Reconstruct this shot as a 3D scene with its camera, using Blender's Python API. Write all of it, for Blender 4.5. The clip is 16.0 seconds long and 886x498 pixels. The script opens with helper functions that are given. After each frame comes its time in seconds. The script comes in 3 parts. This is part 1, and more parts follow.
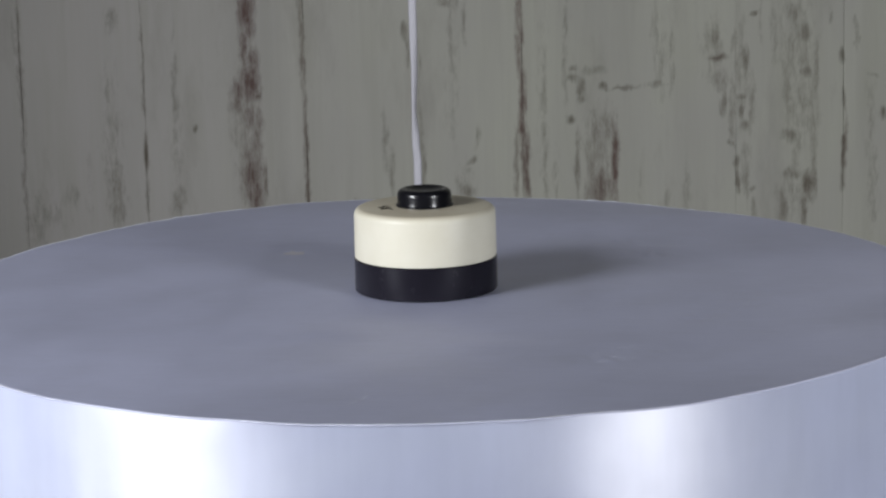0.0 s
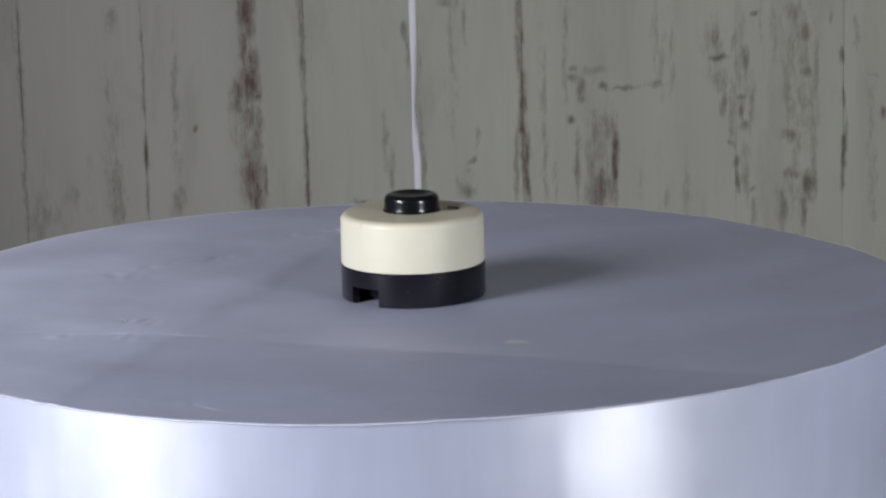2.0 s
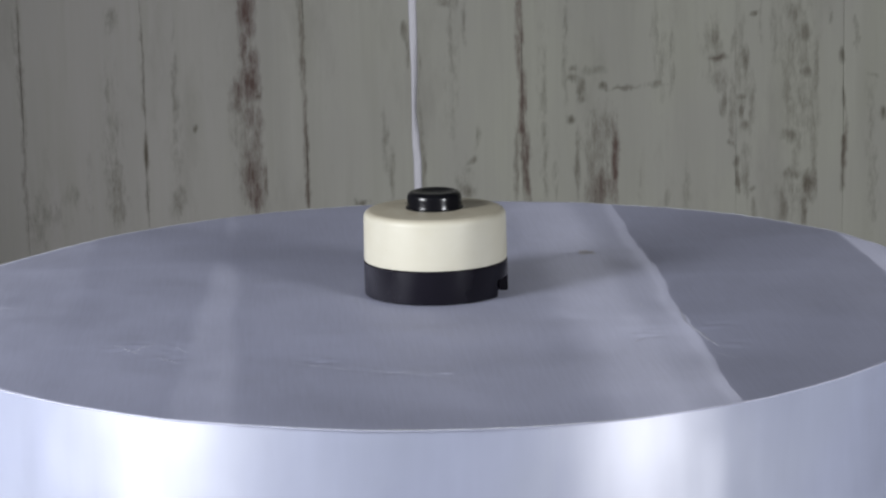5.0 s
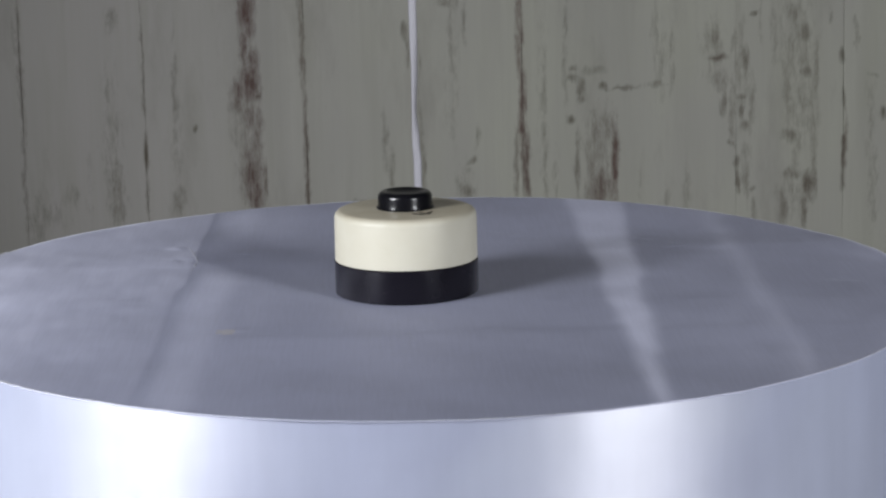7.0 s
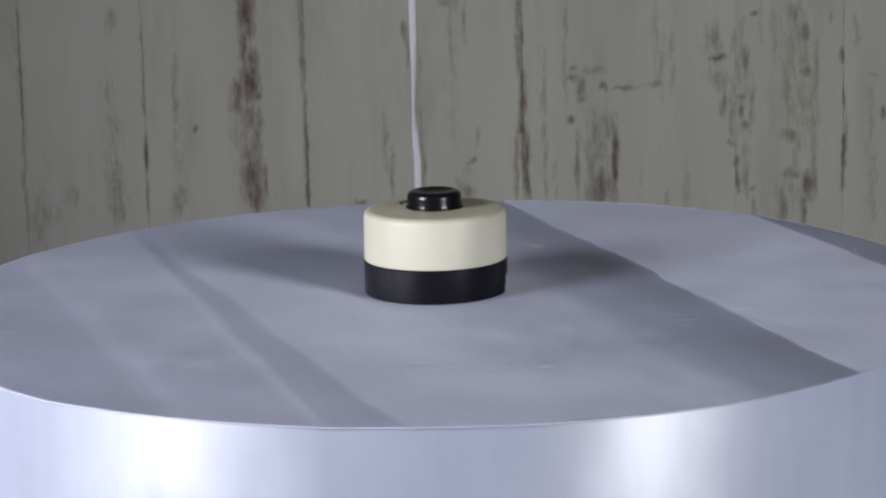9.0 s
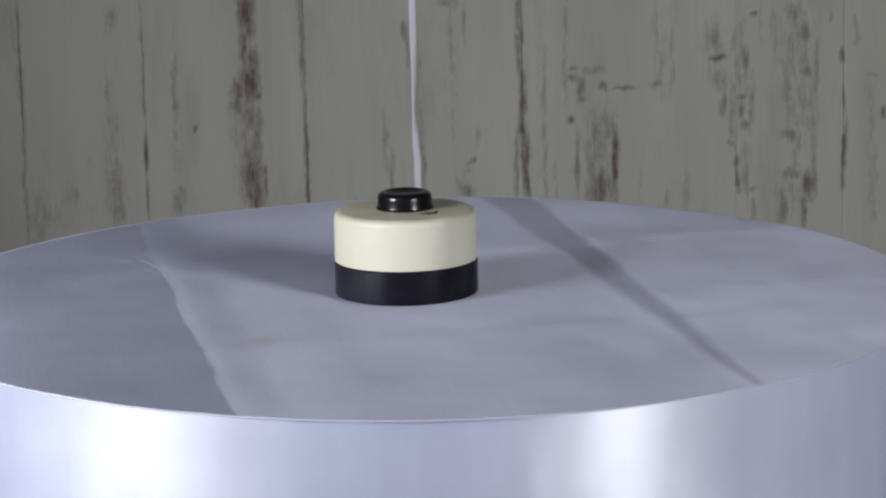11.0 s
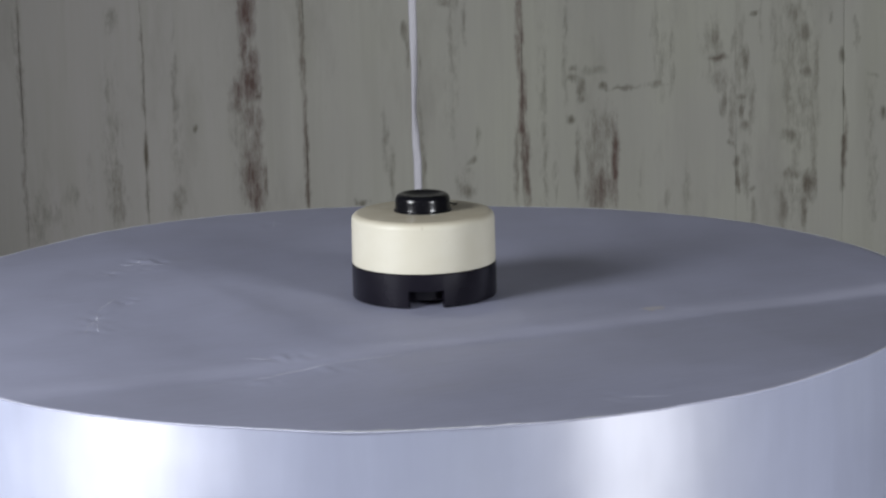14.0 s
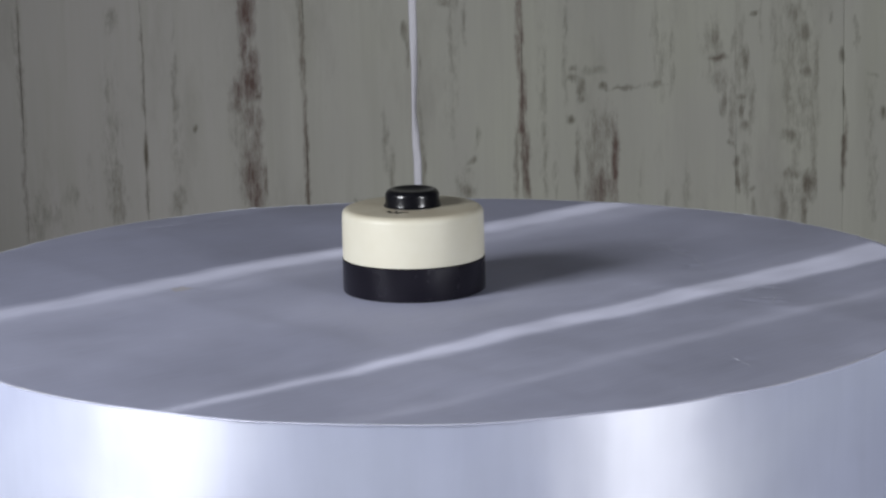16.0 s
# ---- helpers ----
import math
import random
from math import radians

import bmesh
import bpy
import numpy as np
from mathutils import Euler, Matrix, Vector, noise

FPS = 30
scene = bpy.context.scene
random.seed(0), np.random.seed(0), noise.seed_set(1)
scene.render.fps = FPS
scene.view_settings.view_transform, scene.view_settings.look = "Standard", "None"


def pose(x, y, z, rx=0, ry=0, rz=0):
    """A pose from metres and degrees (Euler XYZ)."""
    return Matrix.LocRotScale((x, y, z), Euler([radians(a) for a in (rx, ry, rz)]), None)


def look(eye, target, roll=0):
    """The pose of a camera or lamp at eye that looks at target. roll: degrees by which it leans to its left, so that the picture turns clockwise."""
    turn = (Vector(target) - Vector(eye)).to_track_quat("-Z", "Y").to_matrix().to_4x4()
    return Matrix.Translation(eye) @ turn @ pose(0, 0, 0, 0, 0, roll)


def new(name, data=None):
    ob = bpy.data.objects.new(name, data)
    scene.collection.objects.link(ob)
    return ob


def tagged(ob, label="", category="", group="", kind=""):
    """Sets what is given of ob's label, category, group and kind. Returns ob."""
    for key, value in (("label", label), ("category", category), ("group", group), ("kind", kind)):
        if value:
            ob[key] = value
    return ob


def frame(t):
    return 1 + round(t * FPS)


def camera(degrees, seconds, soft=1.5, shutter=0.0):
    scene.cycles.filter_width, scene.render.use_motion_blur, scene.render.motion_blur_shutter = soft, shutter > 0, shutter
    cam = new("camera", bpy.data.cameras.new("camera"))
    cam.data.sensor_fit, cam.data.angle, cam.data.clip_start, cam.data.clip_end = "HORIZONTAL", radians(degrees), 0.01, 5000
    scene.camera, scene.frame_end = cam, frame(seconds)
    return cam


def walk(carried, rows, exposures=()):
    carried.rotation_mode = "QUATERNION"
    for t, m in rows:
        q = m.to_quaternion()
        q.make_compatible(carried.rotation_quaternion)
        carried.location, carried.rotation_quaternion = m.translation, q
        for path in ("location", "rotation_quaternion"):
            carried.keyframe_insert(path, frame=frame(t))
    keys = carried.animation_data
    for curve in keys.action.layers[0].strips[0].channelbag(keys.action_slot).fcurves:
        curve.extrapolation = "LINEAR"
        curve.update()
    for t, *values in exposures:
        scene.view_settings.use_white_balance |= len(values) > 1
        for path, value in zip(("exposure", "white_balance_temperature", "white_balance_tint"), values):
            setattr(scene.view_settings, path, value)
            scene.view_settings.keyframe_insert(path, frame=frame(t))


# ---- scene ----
# ---- camera ----
cam = camera(20.0, 16.0, soft=2.3)
EYE = (0.0, -1.0314, 0.2226)
VIEW = look(EYE, (0.00927, -0.00157, 0.01801), -1.295)
walk(cam, [(0.0, VIEW), (16.0, VIEW)], exposures=[(0.0, 0.0), (4.0, 0.0), (6.5, -0.09), (16.0, -0.09)])

PERIOD = 4.154           # seconds for one turn of the table, clockwise from above
SWITCH_AT = (0.00204, 0.00585)   # switch axis, off the turning axis
DISC_AT = (0.00673, 0.00256)     # centre of the round deck, off the turning axis
DISC_R = 0.2138
DECK_H = 0.100

# ---- world and light ----
world = bpy.data.worlds.new("world")
scene.world = world
world.use_nodes = True
world.node_tree.nodes["Background"].inputs[0].default_value = (0.75, 0.82, 1.0, 1)
world.node_tree.nodes["Background"].inputs[1].default_value = 0.05


def softbox(name, azimuth, elevation, distance, width, height, watts, spread, colour, aim):
    """A soft studio lamp, azimuth in degrees from the front, to the right positive."""
    a, e = radians(azimuth), radians(elevation)
    at = (distance * math.cos(e) * math.sin(a), -distance * math.cos(e) * math.cos(a), distance * math.sin(e))
    data = bpy.data.lights.new(name, "AREA")
    data.shape, data.size, data.size_y = "RECTANGLE", width, height
    data.energy, data.color = watts, colour
    data.spread = radians(spread)
    ob = new(name, data)
    ob.matrix_world = look(at, (aim, 0.03, 0.0))
    return ob


softbox("softbox_key", -54, 19, 0.9, 0.30, 0.40, 2.75, 85, (0.934, 0.955, 1.0), -0.09)
softbox("softbox_second", 40.3, 12.5, 1.3, 0.28, 0.48, 3.75, 110, (0.934, 0.955, 1.0), 0.0)


# ---- materials ----
def material(name):
    mat = bpy.data.materials.new(name)
    mat.use_nodes = True
    tree = mat.node_tree
    return mat, tree, tree.nodes["Principled BSDF"]


def node(tree, kind, **inputs):
    n = tree.nodes.new(kind)
    for key, value in inputs.items():
        n.inputs[key.replace("_", " ")].default_value = value
    return n


def scaled(tree, scale, kind="Object", turn=0.0):
    tc = tree.nodes.new("ShaderNodeTexCoord")
    mp = tree.nodes.new("ShaderNodeMapping")
    mp.inputs["Scale"].default_value = scale
    mp.inputs["Rotation"].default_value = (0, 0, radians(turn))
    tree.links.new(tc.outputs[kind], mp.inputs["Vector"])
    return mp.outputs[0]


def grain(tree, vector, scale, detail=4.0, rough=0.55):
    n = node(tree, "ShaderNodeTexNoise", Scale=scale, Detail=detail, Roughness=rough)
    tree.links.new(vector, n.inputs["Vector"])
    return n.outputs["Fac"]


def remap(tree, value, a, b, c, d):
    n = tree.nodes.new("ShaderNodeMapRange")
    for i, v in enumerate((a, b, c, d)):
        n.inputs[i + 1].default_value = v
    tree.links.new(value, n.inputs[0])
    return n.outputs[0]


def calc(tree, op, a, b=0.0, clamp=False):
    n = tree.nodes.new("ShaderNodeMath")
    n.operation, n.use_clamp = op, clamp
    for i, v in enumerate((a, b)):
        if isinstance(v, (int, float)):
            n.inputs[i].default_value = v
        else:
            tree.links.new(v, n.inputs[i])
    return n.outputs[0]


def blend(tree, fac, a, b):
    n = tree.nodes.new("ShaderNodeMix")
    n.data_type = "RGBA"
    tree.links.new(fac, n.inputs[0])
    for i, v in ((6, a), (7, b)):
        if isinstance(v, tuple):
            n.inputs[i].default_value = (*v, 1)
        else:
            tree.links.new(v, n.inputs[i])
    return n.outputs[2]


def relief(tree, bsdf, height, strength, distance):
    n = node(tree, "ShaderNodeBump", Strength=strength, Distance=distance)
    tree.links.new(height, n.inputs["Height"])
    tree.links.new(n.outputs[0], bsdf.inputs["Normal"])


def attribute(tree, name):
    n = tree.nodes.new("ShaderNodeAttribute")
    n.attribute_name = name
    return n.outputs["Fac"]


def foil(name, colour, gloss, rough, aniso, metal, grain_scale, bump, space="UV", turn=0.0, cloud=0.2, rubbed=False):
    """Dull rolled aluminium sheet: a bluish oxide skin over metal whose gloss is drawn out along u of its map, and across it where the sheet was rubbed."""
    mat, tree, b = material(name)
    tc = tree.nodes.new("ShaderNodeTexCoord")
    mp = tree.nodes.new("ShaderNodeMapping")
    mp.vector_type = "TEXTURE"
    mp.inputs["Scale"].default_value = [1 / k for k in grain_scale]
    mp.inputs["Rotation"].default_value = (0, 0, turn)
    tree.links.new(tc.outputs[space], mp.inputs["Vector"])
    fine = grain(tree, mp.outputs[0], 1.0, 3.0, 0.6)
    mp2 = tree.nodes.new("ShaderNodeMapping")
    mp2.vector_type = "TEXTURE"
    mp2.inputs["Scale"].default_value = (1 / 8, 1 / 17, 1)
    mp2.inputs["Rotation"].default_value = (0, 0, turn + 1.1)
    tree.links.new(tc.outputs[space], mp2.inputs["Vector"])
    place = scaled(tree, (1, 1, 1), "Object")
    broad = grain(tree, place, 9.0, 4.0, 0.6)
    blot = grain(tree, place, 38.0, 4.0, 0.65)
    film = grain(tree, place, 21.0, 6.0, 0.7)
    mix = calc(tree, "ADD", calc(tree, "MULTIPLY", fine, 0.35), calc(tree, "MULTIPLY", broad, 0.65))
    uneven = remap(tree, mix, 0.35, 0.65, 0, 1)
    col = blend(tree, uneven, tuple(c * 0.84 for c in colour), colour)
    rub = grain(tree, mp2.outputs[0], 1.0, 4.0, 0.5)
    col = blend(tree, remap(tree, rub, 0.42, 0.62, 0.0, cloud), col, tuple(min(1.0, c * 1.12) for c in colour))
    col = blend(tree, remap(tree, film, 0.56, 0.74, 0.0, 0.7 * cloud), col, tuple(c * f for c, f in zip(colour, (0.74, 0.73, 0.70))))
    shine = blend(tree, uneven, tuple(c * 0.88 for c in gloss), gloss)
    r = calc(tree, "ADD", remap(tree, broad, 0.3, 0.7, rough - 0.03, rough + 0.03), remap(tree, blot, 0.35, 0.7, -0.02, 0.03))
    both = calc(tree, "ADD", calc(tree, "MULTIPLY", fine, 0.12), blot)

    def layer(bsdf, base, metallic, uv):
        tree.links.new(base, bsdf.inputs["Base Color"])
        tree.links.new(r, bsdf.inputs["Roughness"])
        bsdf.inputs["Metallic"].default_value = metallic
        bsdf.inputs["Anisotropic"].default_value = aniso
        t = tree.nodes.new("ShaderNodeTangent")
        t.direction_type, t.uv_map = "UV_MAP", uv
        tree.links.new(t.outputs[0], bsdf.inputs["Tangent"])
        relief(tree, bsdf, both, bump, 0.0006)
        return bsdf.outputs[0]

    def mixed(fac, one, two):
        n = tree.nodes.new("ShaderNodeMixShader")
        if isinstance(fac, float):
            n.inputs[0].default_value = fac
        else:
            tree.links.new(fac, n.inputs[0])
        tree.links.new(one, n.inputs[1])
        tree.links.new(two, n.inputs[2])
        return n.outputs[0]

    skin = layer(b, col, 0.0, "sheet")
    bare = layer(tree.nodes.new("ShaderNodeBsdfPrincipled"), shine, 1.0, "sheet")
    if rubbed:
        crossed = layer(tree.nodes.new("ShaderNodeBsdfPrincipled"), shine, 1.0, "rubbing")
        bare = mixed(attribute(tree, "rubbed"), bare, crossed)
    tree.links.new(mixed(metal, skin, bare), tree.nodes["Material Output"].inputs["Surface"])
    return mat


def plain(name, colour, rough, metal=0.0, spread=0.1, scale=60.0, bump=0.0, coat=0.0, gloss=0.5):
    mat, tree, b = material(name)
    v = scaled(tree, (1, 1, 1))
    g = grain(tree, v, scale, 5.0, 0.6)
    s = grain(tree, v, scale * 0.12, 3.0, 0.5)
    f = calc(tree, "ADD", calc(tree, "MULTIPLY", g, 0.5), calc(tree, "MULTIPLY", s, 0.5))
    col = blend(tree, remap(tree, f, 0.35, 0.65, 0, 1), tuple(c * (1 - spread) for c in colour), colour)
    tree.links.new(col, b.inputs["Base Color"])
    tree.links.new(remap(tree, g, 0.3, 0.7, rough - 0.04, rough + 0.05), b.inputs["Roughness"])
    b.inputs["Metallic"].default_value = metal
    b.inputs["Coat Weight"].default_value = coat
    b.inputs["Specular IOR Level"].default_value = gloss
    if bump:
        relief(tree, b, g, bump, 0.0004)
    return mat


def old_paint():
    """Whitewashed boards: streaky off-white paint worn through to olive and brown wood."""
    mat, tree, b = material("whitewashed_wood")
    info = tree.nodes.new("ShaderNodeObjectInfo")
    long = grain(tree, scaled(tree, (190, 60, 6)), 1.0, 4.0, 0.6)
    wide = grain(tree, scaled(tree, (40, 20, 3.0)), 1.0, 4.0, 0.6)
    chips = grain(tree, scaled(tree, (250, 100, 70)), 1.0, 4.0, 0.7)
    soft = grain(tree, scaled(tree, (70, 60, 26)), 1.0, 4.0, 0.65)
    # off-white shifts smoothly across the wall, greyer at left, greener at right
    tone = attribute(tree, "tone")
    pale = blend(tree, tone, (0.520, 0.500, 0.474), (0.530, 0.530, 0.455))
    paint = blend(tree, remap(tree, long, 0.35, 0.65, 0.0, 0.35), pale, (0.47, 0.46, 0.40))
    paint = blend(tree, remap(tree, wide, 0.50, 0.74, 0, 0.6), paint, (0.40, 0.397, 0.33))
    cloud = grain(tree, scaled(tree, (16, 16, 7)), 1.0, 4.0, 0.55)
    paint = blend(tree, remap(tree, cloud, 0.40, 0.62, 0, 0.5), paint, (0.475, 0.463, 0.430))
    dirt = grain(tree, scaled(tree, (26, 26, 7)), 1.0, 5.0, 0.65)
    paint = blend(tree, remap(tree, dirt, 0.54, 0.76, 0, 0.5), paint, (0.32, 0.305, 0.265))
    shade = tree.nodes.new("ShaderNodeHueSaturation")
    tree.links.new(remap(tree, info.outputs["Random"], 0, 1, 0.97, 1.03), shade.inputs["Value"])
    tree.links.new(paint, shade.inputs["Color"])
    wear = attribute(tree, "wear")
    brown = attribute(tree, "brown")
    edge = calc(tree, "ADD", calc(tree, "MULTIPLY", chips, 0.95), calc(tree, "MULTIPLY", soft, 0.35))
    edge = calc(tree, "SUBTRACT", edge, 0.65)
    mask = calc(tree, "ADD", wear, calc(tree, "MULTIPLY", edge, 1.7))
    thin = remap(tree, mask, 0.12, 1.0, 0, 1)
    thin = calc(tree, "MULTIPLY", thin, remap(tree, wear, 0.0, 0.25, 0, 1))
    wood = blend(tree, brown, (0.185, 0.172, 0.135), (0.155, 0.103, 0.09))
    col = blend(tree, thin, shade.outputs[0], wood)
    tree.links.new(col, b.inputs["Base Color"])
    b.inputs["Roughness"].default_value = 0.62
    b.inputs["Specular IOR Level"].default_value = 0.3
    height = calc(tree, "SUBTRACT", calc(tree, "ADD", calc(tree, "MULTIPLY", long, 0.5), calc(tree, "MULTIPLY", wide, 0.6)), thin)
    relief(tree, b, height, 0.3, 0.0008)
    return mat


def old_ivory():
    """Yellowed ivory plastic, matt, patchily darker and browner over the flat top."""
    mat, tree, b = material("ivory_plastic")
    v = scaled(tree, (1, 1, 1))
    fine = grain(tree, v, 260.0, 4.0, 0.6)
    blot = grain(tree, v, 55.0, 4.0, 0.6)
    col = blend(tree, remap(tree, blot, 0.35, 0.7, 0, 1), (0.560, 0.538, 0.445), (0.530, 0.503, 0.403))
    xyz = tree.nodes.new("ShaderNodeSeparateXYZ")
    tree.links.new(v, xyz.inputs[0])
    top_mask = remap(tree, xyz.outputs["Z"], 0.0335, 0.0353, 0.0, 1.0)
    patchy = calc(tree, "MULTIPLY", top_mask, remap(tree, blot, 0.3, 0.6, 0.45, 0.85))
    col = blend(tree, patchy, col, (0.40, 0.355, 0.265))
    speck = remap(tree, grain(tree, v, 420.0, 2.0, 0.5), 0.74, 0.80, 0.0, 0.35)
    col = blend(tree, speck, col, (0.30, 0.25, 0.17))
    tree.links.new(col, b.inputs["Base Color"])
    tree.links.new(remap(tree, blot, 0.3, 0.7, 0.38, 0.48), b.inputs["Roughness"])
    b.inputs["Specular IOR Level"].default_value = 0.33
    relief(tree, b, fine, 0.06, 0.0004)
    return mat


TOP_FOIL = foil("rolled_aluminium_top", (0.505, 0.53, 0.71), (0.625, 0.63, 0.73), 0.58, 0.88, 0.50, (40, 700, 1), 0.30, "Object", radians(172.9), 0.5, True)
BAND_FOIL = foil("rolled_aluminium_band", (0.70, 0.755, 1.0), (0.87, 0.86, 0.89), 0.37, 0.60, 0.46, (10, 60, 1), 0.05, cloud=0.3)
EDGE = plain("cut_aluminium_edge", (0.72, 0.735, 0.81), 0.5, metal=0.2, spread=0.2, scale=300.0)
BURR = plain("scraped_aluminium", (0.60, 0.615, 0.74), 0.5, metal=0.3, spread=0.2, scale=300.0)
SMEAR = plain("brown_smear", (0.58, 0.565, 0.62), 0.5, metal=0.3, spread=0.25, scale=400.0)
BOARD = old_paint()
IVORY = old_ivory()
BLACK = plain("black_bakelite", (0.008, 0.007, 0.011), 0.24, spread=0.3, scale=140.0, bump=0.06, gloss=0.22)
GLOSS_BLACK = plain("glossy_black_plastic", (0.006, 0.006, 0.008), 0.2, spread=0.2, scale=160.0, bump=0.05)
INK = plain("engraved_dark_mark", (0.035, 0.03, 0.02), 0.6, spread=0.3, scale=300.0)
CORD = plain("white_cord_plastic", (0.70, 0.69, 0.75), 0.45, spread=0.08, scale=120.0, bump=0.05)
ROOM = plain("matt_grey_wall", (0.30, 0.30, 0.31), 0.85, spread=0.08, scale=6.0)
TABLE = plain("matt_grey_board", (0.2, 0.2, 0.21), 0.7, spread=0.1, scale=12.0)
DECK = plain("grey_board_core", (0.28, 0.27, 0.26), 0.8, spread=0.15, scale=40.0)


# ---- building helpers ----
def mesh_of(name, verts, faces, mat, smooth=True):
    me = bpy.data.meshes.new(name)
    me.from_pydata(verts, [], faces)
    me.materials.append(mat)
    if smooth:
        me.shade_smooth()
    return me


def part(name, me, parent, label=""):
    ob = new(name, me)
    ob.parent = parent
    return tagged(ob, label)


def lathe(name, profile, mat, n=128, sharp=35):
    """A turned body from (radius, height) pairs, from the foot upwards and inwards."""
    verts, faces = [], []
    rows = len(profile)
    for i in range(n):
        a = 2 * math.pi * i / n
        verts += [(r * math.cos(a), r * math.sin(a), z) for r, z in profile]
    for i in range(n):
        j = (i + 1) % n
        for k in range(rows - 1):
            faces.append((i * rows + k, j * rows + k, j * rows + k + 1, i * rows + k + 1))
    me = mesh_of(name, verts, faces, mat)
    bm = bmesh.new()
    bm.from_mesh(me)
    bmesh.ops.remove_doubles(bm, verts=bm.verts, dist=1e-6)
    bmesh.ops.recalc_face_normals(bm, faces=bm.faces)
    for e in bm.edges:
        e.smooth = len(e.link_faces) == 2 and e.calc_face_angle(0) < radians(sharp)
    bm.to_mesh(me)
    bm.free()
    return me


def arc(cx, cz, r, a0, a1, n=7):
    """Points of a rounded edge in a profile, angles in degrees."""
    return [(cx + r * math.cos(radians(a0 + (a1 - a0) * i / (n - 1))), cz + r * math.sin(radians(a0 + (a1 - a0) * i / (n - 1)))) for i in range(n)]


def box_mesh(name, size, mat, bevel=0.0):
    bm = bmesh.new()
    bmesh.ops.create_cube(bm, size=1.0)
    bmesh.ops.scale(bm, vec=size, verts=bm.verts)
    if bevel:
        bmesh.ops.bevel(bm, geom=bm.edges[:], offset=bevel, segments=2, affect="EDGES")
    me = bpy.data.meshes.new(name)
    bm.to_mesh(me)
    bm.free()
    me.materials.append(mat)
    return me


def smooth(a, b, x):
    f = min(1.0, max(0.0, (x - a) / (b - a)))
    return f * f * (3 - 2 * f)


def slab(name, lo, hi, mat, label):
    ob = new(name, box_mesh(name, [b - a for a, b in zip(lo, hi)], mat))
    ob.location = [(a + b) / 2 for a, b in zip(lo, hi)]
    return tagged(ob, label, kind="structure")


# ---- the place: boarded wall, support and plain closing walls ----
WALL_Y = 0.95
slab("floor", (-1.9, -2.0, -0.95), (1.9, 1.1, -0.85), TABLE, "matt grey studio floor")
slab("plinth", (-0.6, -0.5, -0.85), (0.6, 0.33, -DECK_H), TABLE, "matt grey block that carries the turntable")
slab("wall_left", (-1.9, -1.9, -0.85), (-1.8, 1.1, 1.7), ROOM, "plain matt grey studio wall")
slab("wall_right", (1.8, -1.9, -0.85), (1.9, 1.1, 1.7), ROOM, "plain matt grey studio wall")
slab("wall_front", (-1.9, -2.0, -0.85), (1.9, -1.9, 1.7), ROOM, "plain matt grey studio wall")
slab("ceiling", (-1.9, -2.0, 1.7), (1.9, 1.1, 1.8), ROOM, "plain matt grey studio ceiling")
wall = slab("wall_back", (-1.8, WALL_Y + 0.006, -0.85), (1.8, WALL_Y + 0.12, 1.7), BOARD, "worn whitewashed vertical board wall")

# worn places: x, z, half width, half height (mm), strength, brownness
STAINS = []
STAINS += [(-313, -30, 2.7, 72.0, .4, .2), (-317, 10, 2.3, 27.0, .3, .2)]
STAINS += [(-217, -19, 1.4, 58.5, .5, .2), (-315, -112, 2.3, 49.5, .4, .3), (-305, -139, 13.5, 22.5, .35, 0), (-240, 20, 5.4, 11.3, .5, 0), (-246, -45, 2.7, 27.0, .35, 0), (-242, -113, 7.2, 22.5, .5, .2), (-241, -134, 9.0, 11.3, .5, .2), (-276, -120, 5.4, 9.0, .35, 0), (-243, -77, 9.9, 54.0, .24, 0), (-291, -135, 13.5, 18.0, .22, 0), (-263, -113, 3.6, 27.0, .22, 0)]
STAINS += [(-133, 24, 7.2, 20.3, .9, 1), (-136, -5, 4.1, 17.1, .75, 1), (-133, -34, 9.0, 15.3, .9, 1), (-126, -44, 2.3, 4.1, 1, .3), (-141, -51, 8.1, 9.0, .6, .7), (-128, -73, 5.4, 27.0, .55, .8), (-133, -105, 8.1, 27.0, .8, .9), (-131, -123, 6.3, 13.5, .9, .9), (-217, -88, 1.8, 14.4, 1, .2), (-217, -123, 1.8, 22.5, .45, .1), (-177, -69, 1.8, 2.3, .8, 0), (-192, -51, 2.7, 58.5, .4, 0), (-192, -129, 5.9, 13.5, .55, .1), (-135, -80, 11.7, 49.5, .34, .6)]
STAINS += [(-145, -70, 4.5, 22.5, .3, .2), (-192, -87, 6.3, 49.5, .22, 0), (-130, -20, 5.4, 12.6, .8, 1), (-141, -39, 7.7, 9.0, .75, 1), (-134, -59, 7.2, 11.7, .65, .9), (-130, -91, 6.3, 18.0, .55, .7)]
STAINS += [(-123, -114, 2.3, 20.3, .7, .4), (-90, -17, 2.3, 54.0, .6, .5), (-92, 23, 1.4, 18.0, .4, .2)]
STAINS += [(-89, -85, 2.3, 27.0, .75, .5), (-89, -122, 2.3, 18.0, .8, .5), (-9, 4, 2.3, 9.9, .7, .1), (-7, -10, 1.8, 13.5, .6, .1), (-26, -82, 2.3, 27.0, .5, 0), (-21, -107, 2.7, 18.0, .45, 0), (-46, -131, 6.3, 2.3, .8, 0)]
